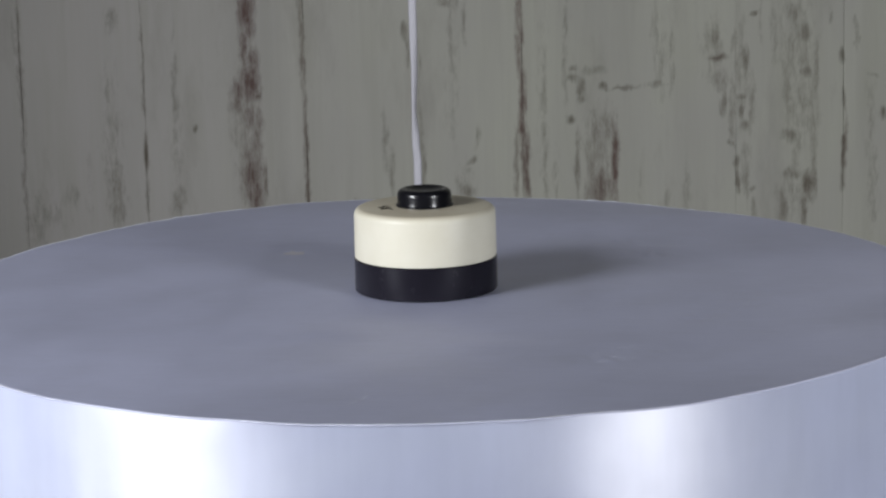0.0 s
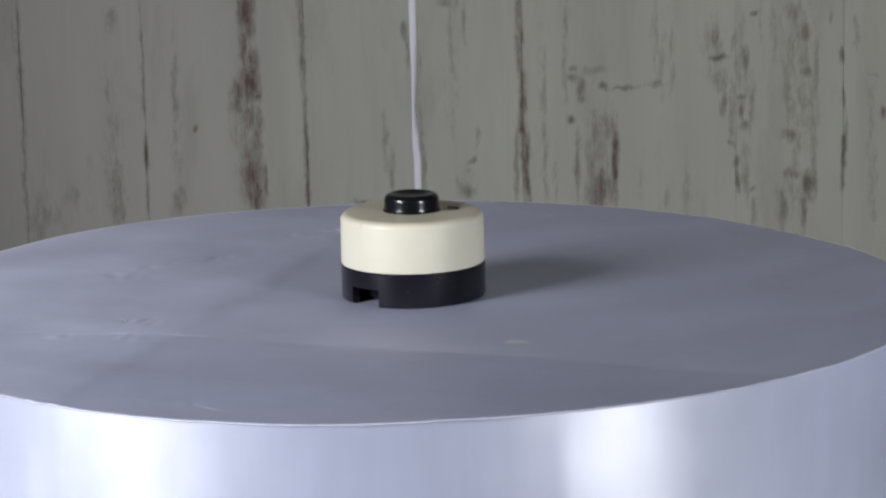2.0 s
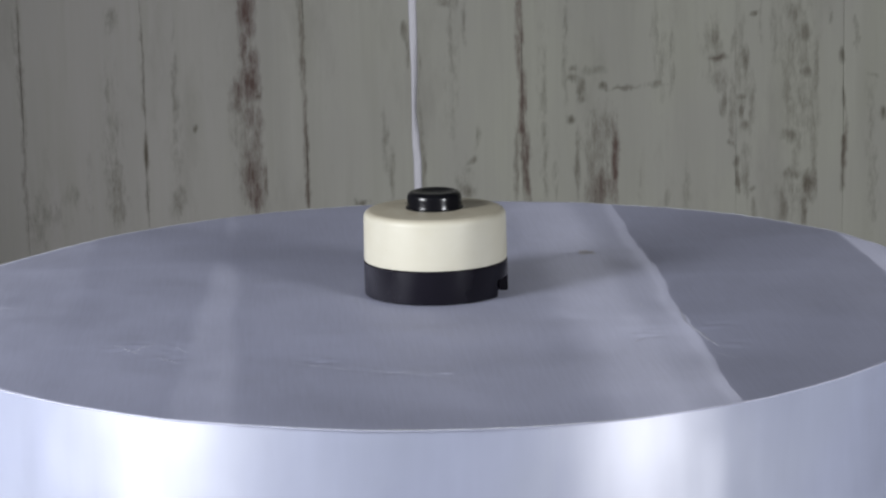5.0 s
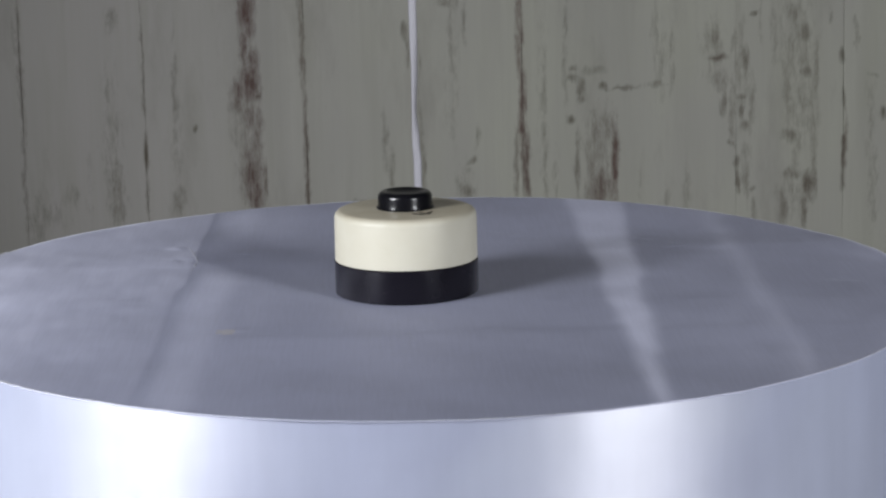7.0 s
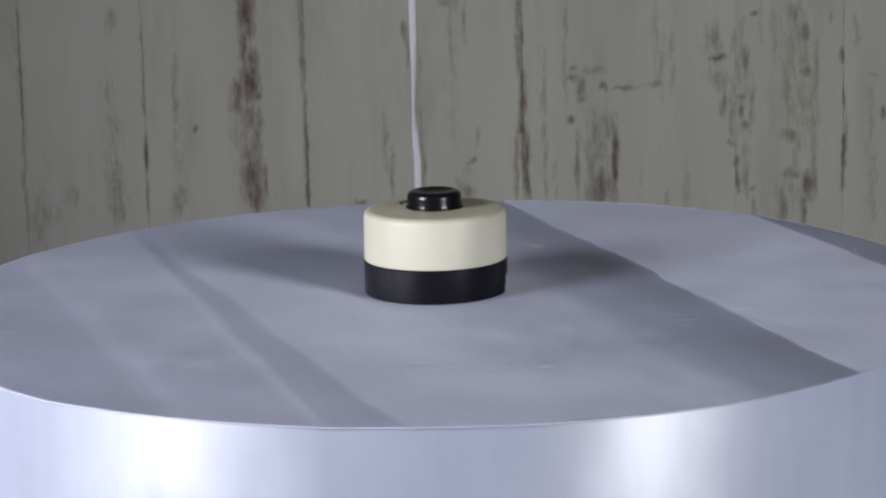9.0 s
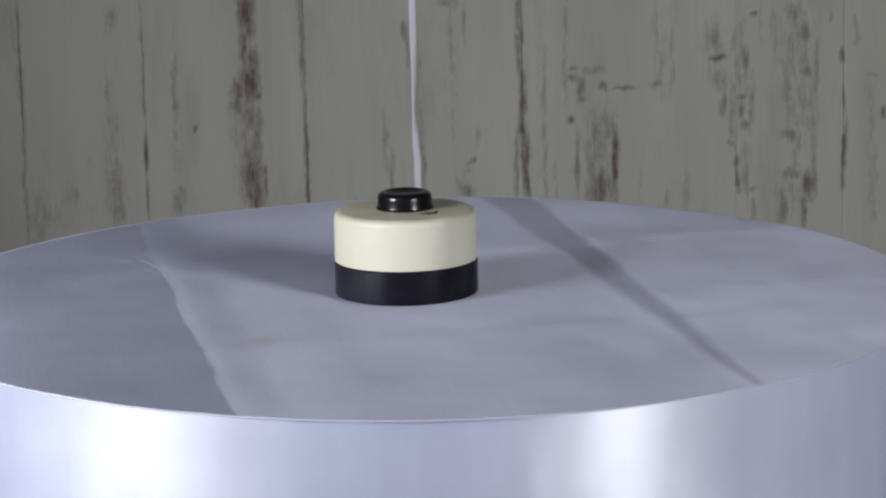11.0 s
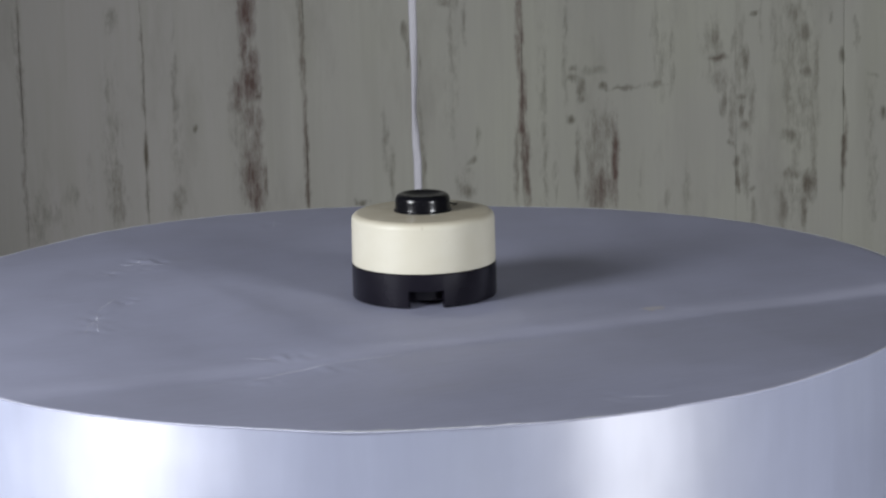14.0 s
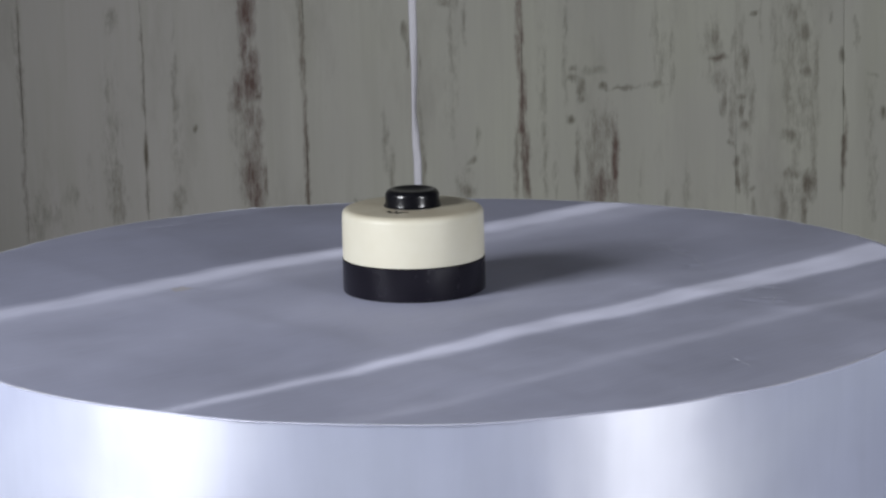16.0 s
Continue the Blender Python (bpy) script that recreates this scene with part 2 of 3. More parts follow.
STAINS += [(2, -65, 1.8, 54.0, .5, 0), (4, -101, 2.3, 20.3, .6, .1), (43, -101, 4.1, 3.6, .75, .1), (39, -109, 2.7, 3.6, .6, .1), (39, -125, 5.9, 5.9, .65, .1), (28, -7, 2.3, 31.5, .45, .1), (25, 27, 8.1, 5.4, .6, .3), (38, 11, 2.3, 22.5, .35, .1), (82, 1, 3.2, 40.5, .75, .9), (78, -108, 2.3, 27.0, .6, .3), (28, -29, 7.2, 58.5, .22, .1), (35, -116, 9.9, 18.0, .26, .1), (27, -61, 2.7, 27.0, .3, 0), (47, -84, 2.3, 13.5, .3, 0)]
STAINS += [(84, -62, 3.2, 40.5, .85, .9), (86, -108, 3.2, 36.0, .9, .6), (101, -76, 2.3, 67.5, .45, 0), (118, -9, 2.3, 49.5, .4, 0), (125, -27, 3.2, 3.2, .7, 0), (124, -36, 3.6, 3.6, .75, 0), (130, -42, 4.1, 6.3, .75, 0), (131, -51, 3.6, 3.6, .7, 0), (123, -69, 4.1, 3.2, .75, 0), (140, -29, 9.9, 3.2, .5, 0), (148, -43, 3.6, 3.2, .85, 0), (157, -103, 3.2, 29.3, 1, 1), (145, -125, 10.8, 15.8, .8, .8), (140, -91, 7.2, 29.3, .5, .2)]
STAINS += [(127, -102, 2.3, 27.0, .6, .1), (151, -75, 9.0, 11.3, .45, .2), (144, -93, 16.2, 36.0, .3, .2), (100, -63, 6.3, 85.5, .22, 0), (110, -118, 3.6, 22.5, .3, 0)]
STAINS += [(164, -44, 13.5, 1.8, .7, .1), (190, -42, 11.3, 1.8, .45, .1), (190, -2, 3.6, 31.5, .35, 0), (203, -24, 2.7, 27.0, .4, 0), (238, -22, 7.7, 2.7, 1, .4), (236, -3, 6.3, 9.0, .5, .1), (241, -39, 6.3, 9.0, .55, .3), (244, -59, 3.2, 8.1, .7, .1), (250, -91, 4.1, 2.7, .7, .1), (235, -14, 9.9, 27.0, .3, .1), (195, -20, 6.3, 40.5, .22, 0), (251, -66, 2.7, 27.0, .5, .1), (214, -125, 3.6, 22.5, .3, 0), (198, -133, 2.7, 13.5, .35, 0)]
STAINS += [(176, -124, 4.5, 18.0, .22, 0), (253, -7, 4.5, 13.5, .35, .1)]
STAINS += [(268, 12, 2.7, 2.7, .8, 0), (261, -25, 3.6, 13.5, .65, .1), (257, -54, 4.1, 2.7, .8, .1), (258, -63, 2.7, 6.8, .75, .1), (261, -77, 4.1, 4.5, .85, .2), (255, -105, 2.7, 5.4, .7, .1), (255, -123, 2.3, 10.8, .8, .2), (267, -128, 2.7, 2.7, .85, 0), (268, -147, 2.7, 13.5, .6, 0), (273, 5, 1.8, 22.5, .4, .1), (299, 14, 7.2, 6.8, .65, .1), (309, -2, 4.1, 7.2, .7, .1), (309, -36, 5.9, 4.5, .75, .1), (297, -22, 9.0, 18.0, .4, .1)]
STAINS += [(298, -85, 8.1, 5.0, .65, .1), (307, -58, 7.2, 15.3, .5, .1), (316, -81, 3.6, 22.5, .4, .1), (291, -145, 2.7, 16.2, .75, .2), (308, -146, 2.7, 20.3, .75, .2), (312, -127, 5.9, 11.7, .85, .2), (298, -117, 9.9, 4.1, .65, .1), (338, -21, 2.3, 5.9, .95, 0), (329, 9, 2.3, 6.3, .6, 0), (302, -4, 14.4, 31.5, .3, 0), (307, -63, 12.6, 31.5, .33, 0), (258, -35, 6.3, 49.5, .3, .1), (298, -136, 13.5, 22.5, .3, .1), (266, -57, 3.6, 27.0, .45, .1)]
STAINS += [(262, -112, 4.1, 27.0, .42, .1), (295, -49, 4.5, 22.5, .45, .1), (318, -32, 3.2, 27.0, .4, .1), (302, -99, 4.5, 18.0, .4, .1), (284, -4, 3.6, 27.0, .35, .1), (316, -113, 2.7, 18.0, .6, .1), (309, -22, 9.0, 13.5, .4, .2), (298, -67, 7.2, 13.5, .4, .2)]
STAINS += [(340, -60, 1.8, 9.9, .7, .1), (341, -96, 2.3, 20.3, 1, .3), (340, -123, 2.3, 9.9, .7, .1), (349, -5, 2.3, 11.7, .5, 0), (371, -69, 2.7, 4.5, .9, 0), (364, -124, 4.5, 36.0, .35, 0), (363, -37, 8.1, 2.3, .4, 0), (361, -78, 5.4, 36.0, .26, 0)]
EDGES = [-406.7, -313.7, -217.1, -88.6, -0.6, 83.8, 253.9, 339.5, 428.4]
EDGES = [EDGES[0] - 90 * k for k in range(19, 0, -1)] + EDGES + [EDGES[-1] + 90 * k for k in range(1, 20)]


def plank(x0, x1, gap, seen):
    """One board, front face slightly rounded at both edges, worn along its edges."""
    x0, x1 = x0 + gap, x1 - gap
    nx = max(6, int((x1 - x0) / 1.4)) if seen else 5
    xs = [x0, x0 + 0.5] + [x0 + 1.2 + (x1 - x0 - 2.4) * i / nx for i in range(nx + 1)] + [x1 - 0.5, x1]
    zs = [-850.0, -400.0] + ([-190 + 2.0 * i for i in range(151)] if seen else [-100.0, 50.0]) + [180.0, 600.0, 1100.0, 1700.0]
    verts, faces, wear, brown = [], [], [], []
    for z in zs:
        wob = 0.5 * noise.noise((x0 * 0.1, z * 0.02, 3.1))
        for i, x in enumerate(xs):
            edge = min(i, len(xs) - 1 - i)
            y = (0.18 if edge == 0 else 0.06 if edge == 1 else 0.15 * noise.noise((x * 0.06, z * 0.01, 0.5)))
            verts.append(((x + (wob if edge < 2 else 0)) / 1000, WALL_Y + y / 1000, z / 1000))
            w, br, tot = 0.0, 0.0, 1e-6
            rim = min(x - x0, x1 - x)
            w = max(0.0, 0.22 - rim * 0.10) * (0.45 + noise.noise((x0, z * 0.03, 1.7)))
            if seen:
                jx = x + 1.6 * noise.noise((x * 0.09, z * 0.05, 7.0)) + 0.9 * noise.noise((x * 0.3, z * 0.2, 2.0))
                jz = z + 4.0 * noise.noise((x * 0.12, z * 0.07, 9.0))
                for sx, sz, sw, sh, k, b in STAINS:
                    if abs(x - sx) > 2.6 * sw + 3 or abs(z - sz) > 1.8 * sh + 6:
                        continue
                    d = math.sqrt(((jx - sx) / (sw * 1.1)) ** 2 + ((jz - sz) / (sh * 1.2)) ** 2)
                    g = k * min(1.0, max(0.0, (1.4 - d) / 1.1))
                    w = max(w, g)
                    br, tot = br + b * g, tot + g
            wear.append(max(0.0, w))
            brown.append(br / tot if tot > 1e-5 else 0.3)
    n = len(xs)
    for k in range(len(zs) - 1):
        for i in range(n - 1):
            a = k * n + i
            faces.append((a, a + 1, a + n + 1, a + n))
    me = mesh_of("plank", verts, faces, BOARD)
    # 0 at the left of the wall, 1 from its middle on
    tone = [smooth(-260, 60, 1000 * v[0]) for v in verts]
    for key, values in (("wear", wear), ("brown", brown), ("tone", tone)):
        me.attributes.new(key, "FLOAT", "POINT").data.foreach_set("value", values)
    bm = bmesh.new()
    bm.from_mesh(me)
    side = [e for e in bm.edges if e.is_boundary]
    out = bmesh.ops.extrude_edge_only(bm, edges=side)
    for v in out["geom"]:
        if isinstance(v, bmesh.types.BMVert):
            v.co.y = WALL_Y + 0.0055
    bm.to_mesh(me)
    bm.free()
    return me


def hanging_cord():
    """A flat white flex that hangs before the boards and twists on its way down."""
    knots = [(1700, -2.5, 0), (400, -2.2, 0), (54, -1.9, 0), (31, -1.7, 10), (7, -1.5, 40), (-24, -2.3, 62), (-44, -1.6, 20), (-60, -0.8, 0), (-76, -0.8, 0), (-84, -1.0, 0), (-200, -0.5, 0), (-850, 0, 0)]
    verts, faces, m = [], [], 16
    steps = []
    for (z0, x0, t0), (z1, x1, t1) in zip(knots, knots[1:]):
        for i in range(8):
            f = i / 8
            s = f * f * (3 - 2 * f)
            steps.append((z0 + (z1 - z0) * f, x0 + (x1 - x0) * s, t0 + (t1 - t0) * s))
    steps.append((knots[-1][0], knots[-1][1], 0))
    for z, x, t in steps:
        c, s = math.cos(radians(t)), math.sin(radians(t))
        for k in range(m):
            a = 2 * math.pi * k / m
            u, v = 2.8 * math.cos(a), 1.4 * math.sin(a)
            verts.append(((x + u * c - v * s) / 1000, 0.70 + (u * s + v * c) / 1000, z / 1000))
    for i in range(len(steps) - 1):
        for k in range(m):
            j = (k + 1) % m
            faces.append((i * m + k, i * m + j, (i + 1) * m + j, (i + 1) * m + k))
    return tagged(new("hanging_cord", mesh_of("hanging_cord", verts, faces, CORD)), "white flat plastic flex hanging before the board wall", "cord")


# ---- the turntable ----
CREASE = radians(172.9)    # direction of the long bends in the sheet
ALONG = (math.cos(CREASE), math.sin(CREASE))
ACROSS = (0.1236, 0.9923)


def ramp(s, at, slope, soft):
    """A bend at s = at: beyond it the sheet goes on at the given slope."""
    d = s - at
    if d <= -soft:
        return 0.0
    if d >= soft:
        return slope * d
    return slope * (d + soft) ** 2 / (4 * soft)


DENTS = [(71, -129, 7, 1.0), (62, -124, 4, -0.6), (101, 70, 7, -0.8), (95, 97, 7, 0.7), (133, -34, 7, -0.5), (124, -46, 6, 0.5), (108, -60, 7, 0.8),
         (72, -112, 6, 0.9), (90, -117, 6, -0.7), (140, -18, 8, 0.6), (103, -65, 6, 0.5), (124, 96, 7, 0.6), (-58, 86, 8, 0.25), (-22, -174, 7, 0.6), (40, 195, 7, 0.6)]


# strips of the sheet: upper end (mm across), slant of that end, turn of the rolling direction (degrees), how softly it passes into the next (mm)
STRIPS = [(-400, 0.0, -1, 5), (-145, 0.01, -1, 5), (-135.5, 0.01, 4, 5), (-93, 0.05, 1, 5), (-77, 0.0, 13, 4.5), (-20, 0.02, 2, 25), (58, 0.02, 5, 14),
          (80, 0.02, 11, 7), (97, 0.02, 18, 2.5), (102, 0.02, 13, 1.5), (197, 0.0, -6, 2), (400, 0.0, 8, 5)]


def sway(u):
    """How far the strips swerve from straight lines."""
    return 3.5 * noise.noise((u * 0.013, 0.7, 3.0)) + 1.6 * noise.noise((u * 0.05, 4.7, 1.0)) + 0.8 * noise.noise((u * 0.17, 2.7, 6.0))


def sheet_height(x, y):
    """Height (mm) of the aluminium sheet at a place (mm) from the turning axis."""
    s = x * ACROSS[0] + y * ACROSS[1]
    u = x * ALONG[0] + y * ALONG[1]
    r = math.hypot(x, y)
    phi = math.atan2(y, x)
    k = (r / 214.0) ** 2
    z = k * (0.31 * math.sin(phi) - 0.29 * math.cos(2 * phi) - 0.89 * math.sin(2 * phi) - 0.16 * math.sin(3 * phi))
    w = s - sway(u)
    p = w - 66 - 0.02 * u
    z += ramp(p, 0, 0.014, 6) - ramp(p, 25, 0.024, 4) + ramp(p, 35, 0.028, 1.5) - ramp(p, 105, 0.045, 8)
    q = -w - 72 + 0.02 * u
    z += ramp(q, 0, 0.006, 5) - ramp(q, 12, 0.012, 6) + ramp(q, 25, 0.006, 5)
    q2 = -w - 134
    z += ramp(q2, 0, 0.009, 4) - ramp(q2, 8, 0.018, 4) + ramp(q2, 17, 0.009, 5)
    for d, slope in ((-u - 72 + 0.05 * s, 0.012), (u - 20 + 0.08 * s, 0.014), (u - 80, 0.018)):
        z -= ramp(d, 0, slope, 5) - ramp(d, 28, slope, 16)
        z += 9 * slope * smooth(-9, 0, d + 2.5 * noise.noise((s * 0.06, slope * 99, 0.0)) + noise.noise((s * 0.3, slope * 99, 2.0)))
    z += 1.0 * smooth(105, 214, abs(u)) - 0.7 * smooth(75, 115, -u) - 0.33 * smooth(80, 125, u)
    far = smooth(45, 90, r)
    z += far * (0.22 * noise.noise((u * 0.010, s * 0.022, 5.0)) + 0.07 * noise.noise((u * 0.03, s * 0.06, 1.0)))
    for dx, dy, w, h in DENTS:
        d = math.hypot(x - dx, y - dy)
        if d < 3 * w:
            z += 1.1 * h * math.exp(-(d / w) ** 2) * noise.noise((x * 0.25 + dx, y * 0.12, dy)) + 0.4 * h * math.exp(-(d / w) ** 2) * noise.noise((x * 0.07, y * 0.3, dx))
    return z


def rim_radius(phi):
    """Radius of the side band (mm): round, with long soft bulges."""
    return 1000 * DISC_R + 0.18 * math.cos(2 * phi) - 0.35 * math.sin(3 * phi) + 0.6 * math.cos(4 * phi) - 0.26 * math.sin(4 * phi) + 0.9 * noise.noise((3 * math.cos(phi), 3 * math.sin(phi), 2.0))


def cut_edge(phi):
    """How far the hand-cut edge of the top sheet stands off from the band (mm)."""
    return 0.55 + 0.5 * noise.noise((11 * math.cos(phi), 11 * math.sin(phi), 6.0)) + 0.25 * noise.noise((37 * math.cos(phi), 37 * math.sin(phi), 1.0))


def with_map(me, pairs):
    layer = me.uv_layers.new(name="sheet")
    loops = np.empty(len(me.loops), dtype=np.int32)
    me.loops.foreach_get("vertex_index", loops)
    layer.data.foreach_set("uv", np.array(pairs, dtype=np.float32)[loops].ravel())
    return me


def top_sheet():
    """The round top sheet, cut into strips along its bends; each strip has its own rolling direction."""
    rings, n = 110, 540
    cx, cy = DISC_AT[0] * 1000, DISC_AT[1] * 1000
    verts, faces = [(cx, cy, 0.0)], []
    for i in range(1, rings + 1):
        for k in range(n):
            a = 2 * math.pi * k / n
            r = (rim_radius(a) + cut_edge(a)) * i / rings
            verts.append((cx + r * math.cos(a), cy + r * math.sin(a), 0.0))
    for k in range(n):
        faces.append((0, 1 + k, 1 + (k + 1) % n))
    for i in range(rings - 1):
        for k in range(n):
            j = (k + 1) % n
            faces.append((1 + i * n + k, 1 + (i + 1) * n + k, 1 + (i + 1) * n + j, 1 + i * n + j))
    me = mesh_of("top_sheet", verts, faces, TOP_FOIL)
    bm = bmesh.new()
    bm.from_mesh(me)
    for at, slant, _, _ in STRIPS[1:-1]:
        along = Vector((ALONG[0] + slant * ACROSS[0], ALONG[1] + slant * ACROSS[1], 0))
        bmesh.ops.bisect_plane(bm, geom=bm.verts[:] + bm.edges[:] + bm.faces[:], dist=1e-4, plane_co=(at * ACROSS[0], at * ACROSS[1], 0), plane_no=(-along.y, along.x, 0))
    turns = []
    for f in bm.faces:
        c = f.calc_center_median()
        u, w = c.x * ALONG[0] + c.y * ALONG[1], c.x * ACROSS[0] + c.y * ACROSS[1]
        turn = STRIPS[0][2]
        for (at, slant, _, soft), (_, _, then, _) in zip(STRIPS, STRIPS[1:]):
            turn += (then - turn) * smooth(-soft, soft, w - at - slant * u)
        turns.append(turn + 2.0 * noise.noise((u * 0.006, w * 0.02, 2.0)) + 1.0 * noise.noise((u * 0.015, w * 0.06, 5.0)) + 1.5 * noise.noise((u * 0.05, w * 0.15, 8.0)))
    for v in bm.verts:
        x, y = v.co.x, v.co.y
        u = x * ALONG[0] + y * ALONG[1]
        d = sway(u) * (1 - min(1.0, math.hypot(x - cx, y - cy) / (1000 * DISC_R)) ** 6)
        x, y = x + d * ACROSS[0], y + d * ACROSS[1]
        v.co = (x / 1000, y / 1000, sheet_height(x, y) / 1000)
    rubbed = bm.verts.layers.float.new("rubbed")
    for v in bm.verts:
        x, y = 1000 * v.co.x, 1000 * v.co.y
        u, w = x * ALONG[0] + y * ALONG[1], x * ACROSS[0] + y * ACROSS[1]
        d = -u - 70 + 0.05 * w + 5 * noise.noise((w * 0.03, 1.0, 4.0)) + 2 * noise.noise((w * 0.12, 3.0, 4.0))
        v[rubbed] = 0.26 - 0.08 * smooth(-12, -2, d) + 0.15 * smooth(-2, 9, d) + 0.10 * noise.noise((u * 0.02, w * 0.02, 6.0))
    layer, cross = bm.loops.layers.uv.new("sheet"), bm.loops.layers.uv.new("rubbing")
    across = CREASE - radians(77)
    for f, turn in zip(bm.faces, turns):
        a = CREASE + radians(turn)
        for loop in f.loops:
            x, y = loop.vert.co.x, loop.vert.co.y
            loop[cross].uv = (x * math.cos(across) + y * math.sin(across), -x * math.sin(across) + y * math.cos(across))
            loop[layer].uv = (x * math.cos(a) + y * math.sin(a), -x * math.sin(a) + y * math.cos(a))
    lip = bmesh.ops.extrude_edge_only(bm, edges=[e for e in bm.edges if e.is_boundary])
    for v in lip["geom"]:
        if isinstance(v, bmesh.types.BMVert):
            v.co.z -= 0.0005
    bm.to_mesh(me)
    bm.free()
    return me


def rim_band():
    rows, n = 36, 720
    cx, cy = DISC_AT[0] * 1000, DISC_AT[1] * 1000
    creases = [(radians(a), h, w) for a, h, w in ((17, 0.3, 0.03), (-52, 0.35, 0.035), (118, 0.25, 0.03), (171, 0.3, 0.03), (-128, 0.3, 0.04), (-96, 0.2, 0.04), (64, 0.25, 0.03))]
    verts, faces, uv = [], [], []
    for i in range(rows + 1):
        f = i / rows
        for k in range(n):
            a = 2 * math.pi * k / n
            r = rim_radius(a) + f * 0.4 + 0.10 * noise.noise((7 * math.cos(a), 7 * math.sin(a), f * 1.2)) + 0.03 * noise.noise((26 * math.cos(a), 26 * math.sin(a), f * 3))
            for at, h, w in creases:
                d = (a - at + math.pi) % (2 * math.pi) - math.pi
                r += h * math.exp(-(d / w) ** 2) * smooth(0.0, 0.25, f)
            x, y = cx + r * math.cos(a), cy + r * math.sin(a)
            top = sheet_height(x, y) - 0.55
            z = top + (-1000 * DECK_H + 2 - top) * f
            verts.append((x / 1000, y / 1000, z / 1000))
            uv.append((z / 1000, a * DISC_R))
    for i in range(rows):
        for k in range(n):
            j = (k + 1) % n
            faces.append((i * n + j, i * n + k, (i + 1) * n + k, (i + 1) * n + j))
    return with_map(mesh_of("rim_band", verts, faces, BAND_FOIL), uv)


SCRATCHES = [[(104, -74), (115, -62), (125, -51), (133, -34), (141, -13)], [(126, -45), (142, -23), (149, -9)], [(62, 93), (86, 89), (110, 89), (133, 91)],
             [(113, 59), (105, 69)], [(62, -134), (72, -129), (81, -124)], [(64, -116), (70, -123), (79, -128)], [(84, -106), (70, -112)], [(50, 81), (57, 79)],
             [(149, 92), (131, 84)], [(53, 179), (58, 175)], [(-16, -165), (-22, -176), (-28, -186)], [(22, 205), (36, 196), (50, 196)], [(97, -111), (84, -120)]]
DEEP = (2, 3, 7)     # the sharp burrs along the overlap


def scratch(points, seed, strong):
    """A raised burr along a scratch in the sheet, ragged in width."""
    line = []
    for (x0, y0), (x1, y1) in zip(points, points[1:]):
        k = max(3, int(math.hypot(x1 - x0, y1 - y0) / 1.6))
        line += [(x0 + (x1 - x0) * i / k, y0 + (y1 - y0) * i / k) for i in range(k)]
    line.append(points[-1])
    verts, faces = [], []
    for i, (x, y) in enumerate(line):
        a, b = line[max(0, i - 1)], line[min(len(line) - 1, i + 1)]
        dx, dy = b[0] - a[0], b[1] - a[1]
        n = math.hypot(dx, dy)
        nx, ny = -dy / n, dx / n
        f = min(1.0, 4 * min(i, len(line) - 1 - i) / len(line) + 0.15)
        off = 0.9 * noise.noise((x * 0.2, y * 0.2, seed))
        w = f * strong * (0.5 + 0.7 * abs(noise.noise((x * 0.3, y * 0.3, seed + 5))))
        h = f * strong * (0.03 + 0.12 * abs(noise.noise((x * 0.25, y * 0.25, seed + 9))))
        for o, z in ((-w, -0.08), (0.0, h), (w, -0.08)):
            px, py = x + nx * (o + off), y + ny * (o + off)
            verts.append((px / 1000, py / 1000, (sheet_height(px, py) + z) / 1000))
    for i in range(len(line) - 1):
        for k in range(2):
            faces.append((i * 3 + k, i * 3 + k + 3, i * 3 + k + 4, i * 3 + k + 1))
    me = mesh_of("scratch", verts, faces, BURR, smooth=False)
    if me.polygons[0].normal.z < 0:
        me.flip_normals()
    return me


def torn_edge():
    """The ragged, bent-over cut along the outer edge of the top sheet."""
    n = 1080
    cx, cy = DISC_AT[0] * 1000, DISC_AT[1] * 1000
    verts, faces = [], []
    for k in range(n):
        a = 2 * math.pi * k / n
        c, d = math.cos(a), math.sin(a)
        outer = rim_radius(a) + cut_edge(a) + 0.1
        much = max(0.0, noise.noise((2.6 * c, 2.6 * d, 7.0)) + 0.12)
        wide = 0.5 + 5.0 * much * abs(noise.noise((19 * c, 19 * d, 3.0))) + 1.2 * much * abs(noise.noise((80 * c, 80 * d, 3.0)))
        lift = 0.15 + 0.9 * much * abs(noise.noise((50 * c, 50 * d, 8.0)))
        for r, up in ((outer - wide, 0.02), (outer - 0.4 * wide, lift), (outer, 0.02)):
            x, y = cx + r * c, cy + r * d
            verts.append((x / 1000, y / 1000, (sheet_height(x, y) + up) / 1000))
    for k in range(n):
        j = (k + 1) % n
        for i in range(2):
            faces.append((k * 3 + i, k * 3 + i + 1, j * 3 + i + 1, j * 3 + i))
    return mesh_of("torn_edge", verts, faces, EDGE)


def smudge(cx, cy, rx, ry):
    """A thin brownish smear on the sheet."""
    verts, n = [(cx / 1000, cy / 1000, (sheet_height(cx, cy) + 0.06) / 1000)], 28
    for k in range(n):
        a = 2 * math.pi * k / n
        r = 0.7 + 0.4 * noise.noise((2 * math.cos(a), 2 * math.sin(a), cx)) + 0.5 * noise.noise((7 * math.cos(a), 7 * math.sin(a), cy))
        x, y = cx + rx * r * math.cos(a), cy + ry * r * math.sin(a)
        verts.append((x / 1000, y / 1000, (sheet_height(x, y) + 0.03) / 1000))
    return mesh_of("smudge", verts, [(0, 1 + k, 1 + (k + 1) % n) for k in range(n)], SMEAR)


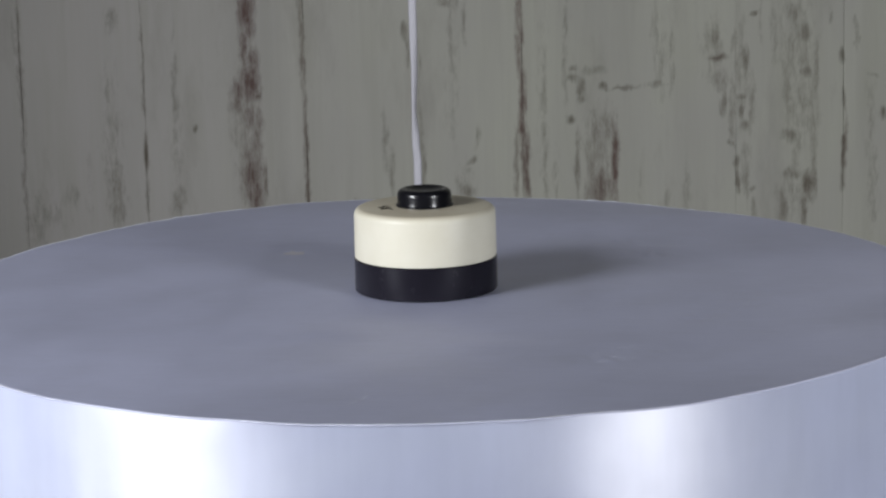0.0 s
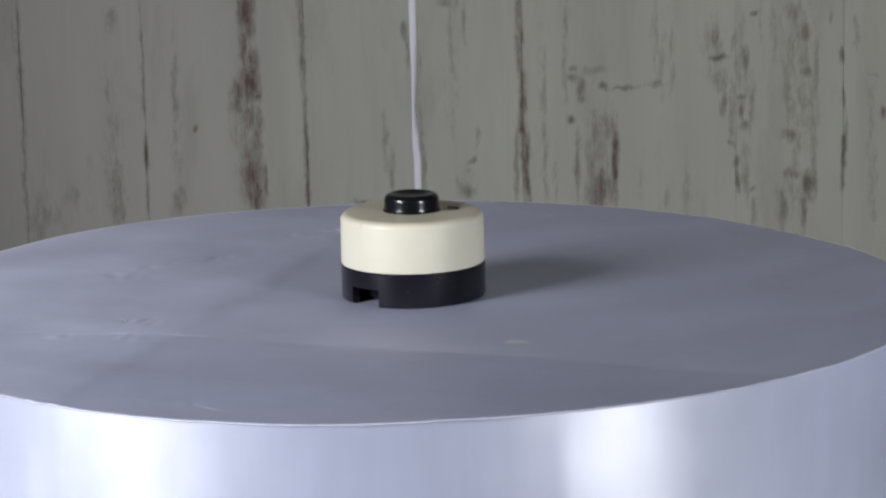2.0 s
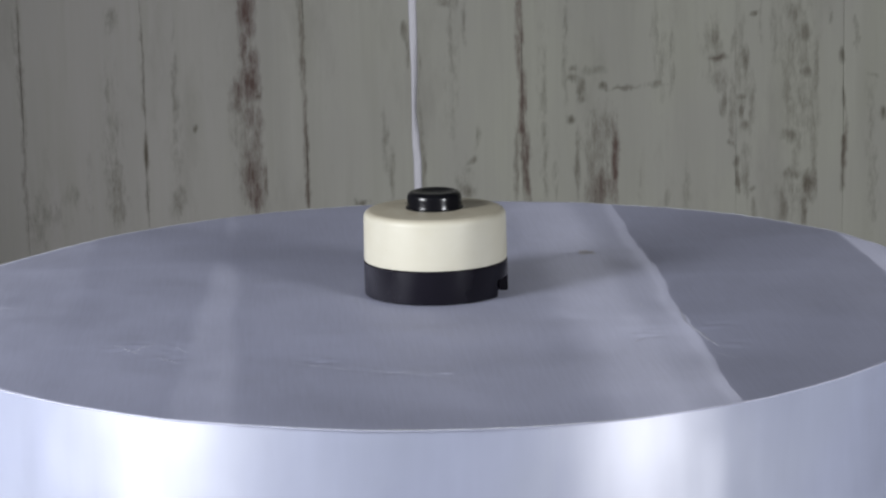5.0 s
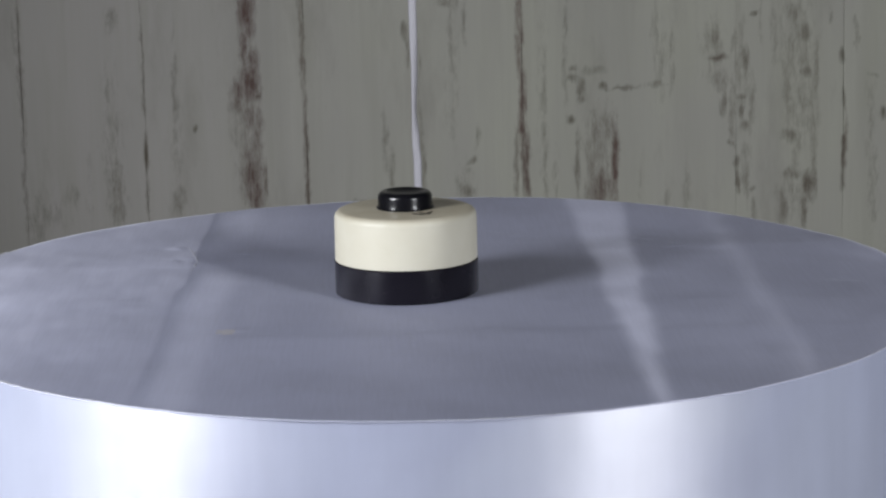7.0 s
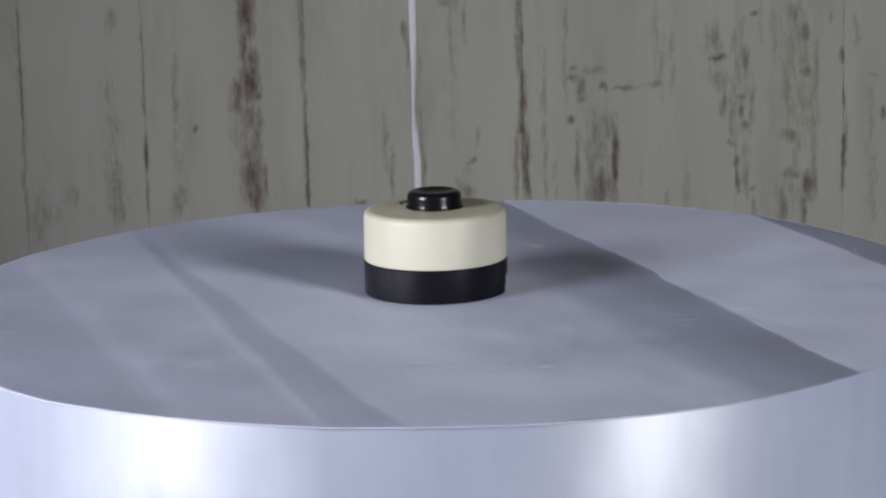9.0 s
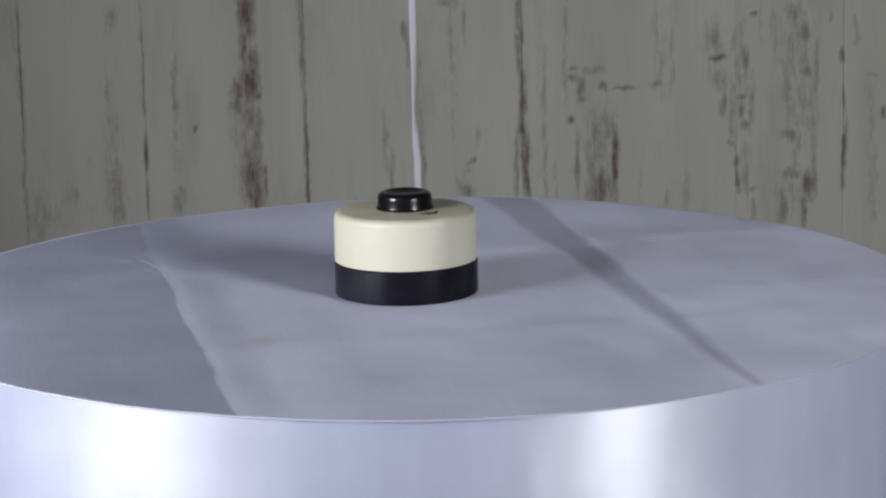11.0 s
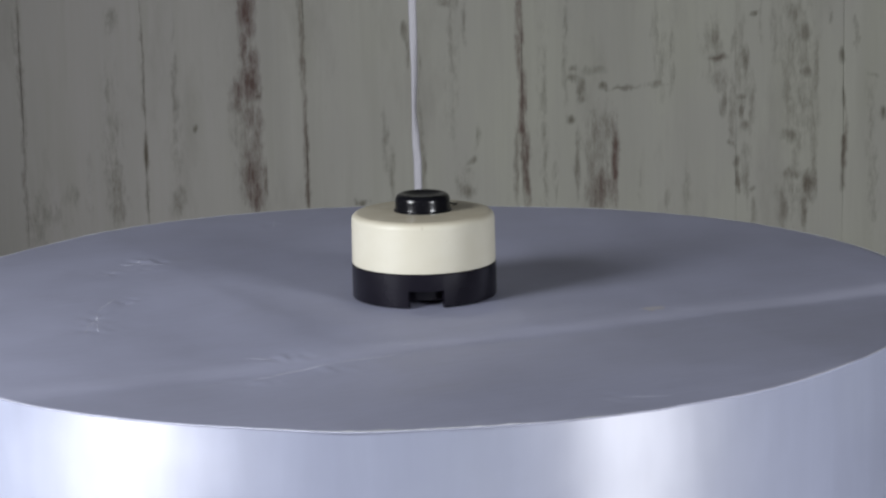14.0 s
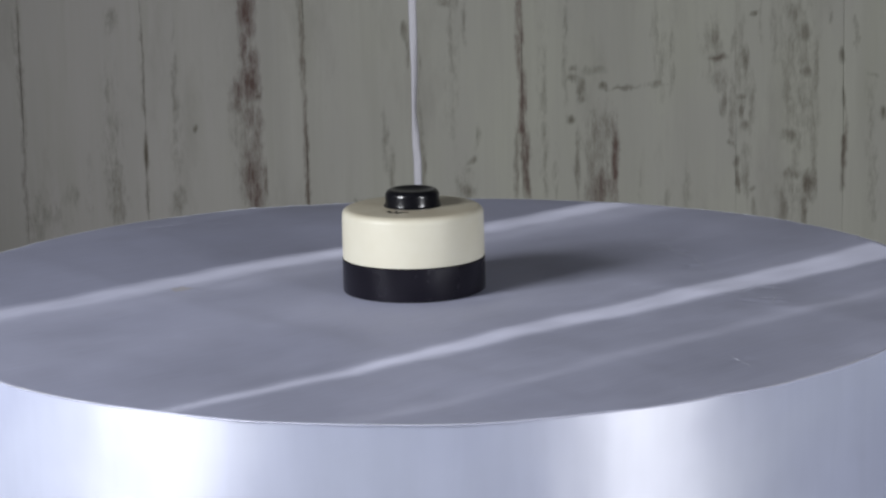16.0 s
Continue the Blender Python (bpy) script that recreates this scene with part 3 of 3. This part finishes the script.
def turntable():
    table = tagged(new("turntable"), "round turntable clad in creased dull aluminium sheet", "turntable")
    part("top_sheet", top_sheet(), table, "creased grey aluminium top sheet")
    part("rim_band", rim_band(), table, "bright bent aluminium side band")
    for i, points in enumerate(SCRATCHES):
        part("scratch", scratch(points, i * 1.7, 1.6 if i in DEEP else 0.95), table, "bright scratched burr")
    part("torn_edge", torn_edge(), table, "ragged bright cut edge")
    part("smudge", smudge(-57, 86, 6.5, 5.0), table, "faint brown smear")
    core = lathe("core", [(0.0, -DECK_H), (0.205, -DECK_H), (0.208, -DECK_H + 0.003), (0.208, -0.012), (0.0, -0.012)], DECK, 96)
    ob = part("core", core, table, "grey board core")
    ob.location = (*DISC_AT, 0)
    return table


# ---- the push switch ----
def switch_base():
    """Black ring foot with one cable notch in its wall."""
    r, ri, h, notch, at, half = 30.0, 26.5, 14.1, 7.0, radians(60.5), 7.4
    w = math.asin(half / r)
    angles = [at + w + (2 * math.pi - 2 * w) * i / 120 for i in range(121)]
    cols = [(a, 0.0) for a in angles] + [(at - w + 2 * w * i / 12, notch) for i in range(13)]
    verts, faces = [], []
    for a, z in cols:
        for rr, zz in ((ri, h), (ri, z), (r - 0.5, z), (r - 0.15, z + 0.15), (r, z + 0.5), (r, h - 0.4), (r - 0.4, h)):
            verts.append((rr * math.cos(a) / 1000, rr * math.sin(a) / 1000, zz / 1000))
    n = len(cols)
    for i in range(n):
        j = (i + 1) % n
        for k in range(7):
            faces.append((i * 7 + k, j * 7 + k, j * 7 + (k + 1) % 7, i * 7 + (k + 1) % 7))
    me = mesh_of("base", verts, faces, BLACK)
    bm = bmesh.new()
    bm.from_mesh(me)
    bmesh.ops.dissolve_degenerate(bm, dist=1e-7, edges=bm.edges[:])
    bmesh.ops.recalc_face_normals(bm, faces=bm.faces)
    for e in bm.edges:
        e.smooth = len(e.link_faces) == 2 and e.calc_face_angle(0) < radians(40)
    bm.to_mesh(me)
    bm.free()
    return me


def mm(pairs):
    return [(a / 1000, b / 1000) for a, b in pairs]


def push_switch():
    sw = tagged(new("push_switch"), "round ivory and black push-button switch standing on the turntable", "switch")
    part("base", switch_base(), sw, "black ring foot with a cable notch")
    block = lathe("terminal_block", mm([(0, 1.2), (20.5, 1.2), (21, 1.7), (21, 13.8), (0, 13.8)]), BLACK, 48)
    part("terminal_block", block, sw, "black inner terminal block")
    cap = [(26.4, 13.2), (29.2, 13.9), (29.75, 14.3), (29.85, 15.2), (29.75, 30.6), (29.65, 31.6)] + arc(26.7, 32.1, 3.0, 4, 86, 9) + [(24.2, 35.2), (16, 35.45), (11.9, 35.5), (11.5, 34.6), (0, 34.6)]
    cap_ob = part("cap", lathe("cap", mm(cap), IVORY, 160), sw, "yellowed ivory plastic cap")
    knob = [(11.6, 35.0), (12.05, 35.2), (12.05, 35.9), (11.55, 36.4), (11.35, 37.6)] + arc(8.75, 40.0, 2.6, 0, 90, 9) + [(8.0, 42.35), (6.6, 41.8), (4.0, 41.2), (0, 40.95)]
    part("button", lathe("button", mm(knob), GLOSS_BLACK, 128), sw, "glossy black dished push button")
    # small worn engraved sign on the cap, drawn as plain strokes
    for ang, rad, long, wide, turn in ((190, 17.9, 4.0, 1.05, 60), (197, 18.8, 4.4, 0.95, 100), (205, 17.8, 4.2, 1.15, 150), (197, 16.2, 3.0, 0.95, 20), (211, 16.6, 2.8, 0.95, 110), (186, 16.3, 2.4, 0.9, 40)):
        a = radians(ang)
        bar = part("engraved_stroke", box_mesh("engraved_stroke", (long / 1000, wide / 1000, 0.00025), INK), cap_ob, "dark worn engraved stroke")
        bar.matrix_basis = pose(rad / 1000 * math.cos(a), rad / 1000 * math.sin(a), 0.03548, 0, 0, ang + turn)
    return sw


# ---- what moves ----
def turned(t):
    """Degrees by which the table has gone round, a little unevenly."""
    a = 2 * math.pi * t / PERIOD
    return math.degrees(-a + 0.1758 * (math.cos(a) - 1) + 0.0227 * math.sin(a))


def motions(table, switch):
    rows_table, rows_switch = [], []
    for i in range(81):
        t = 0.2 * i
        spin = pose(0, 0, 0, 0, 0, turned(t))
        rows_table.append((t, spin))
        rows_switch.append((t, spin @ pose(SWITCH_AT[0], SWITCH_AT[1], 0.0002)))
    walk(table, rows_table)
    walk(switch, rows_switch)


the_table = turntable()
the_switch = push_switch()
hanging_cord()
for left, right in zip(EDGES, EDGES[1:]):
    visible = right > -390 and left < 400
    board = part("plank", plank(left, right, 0.012, visible), wall)
    board.location = -wall.location
motions(the_table, the_switch)
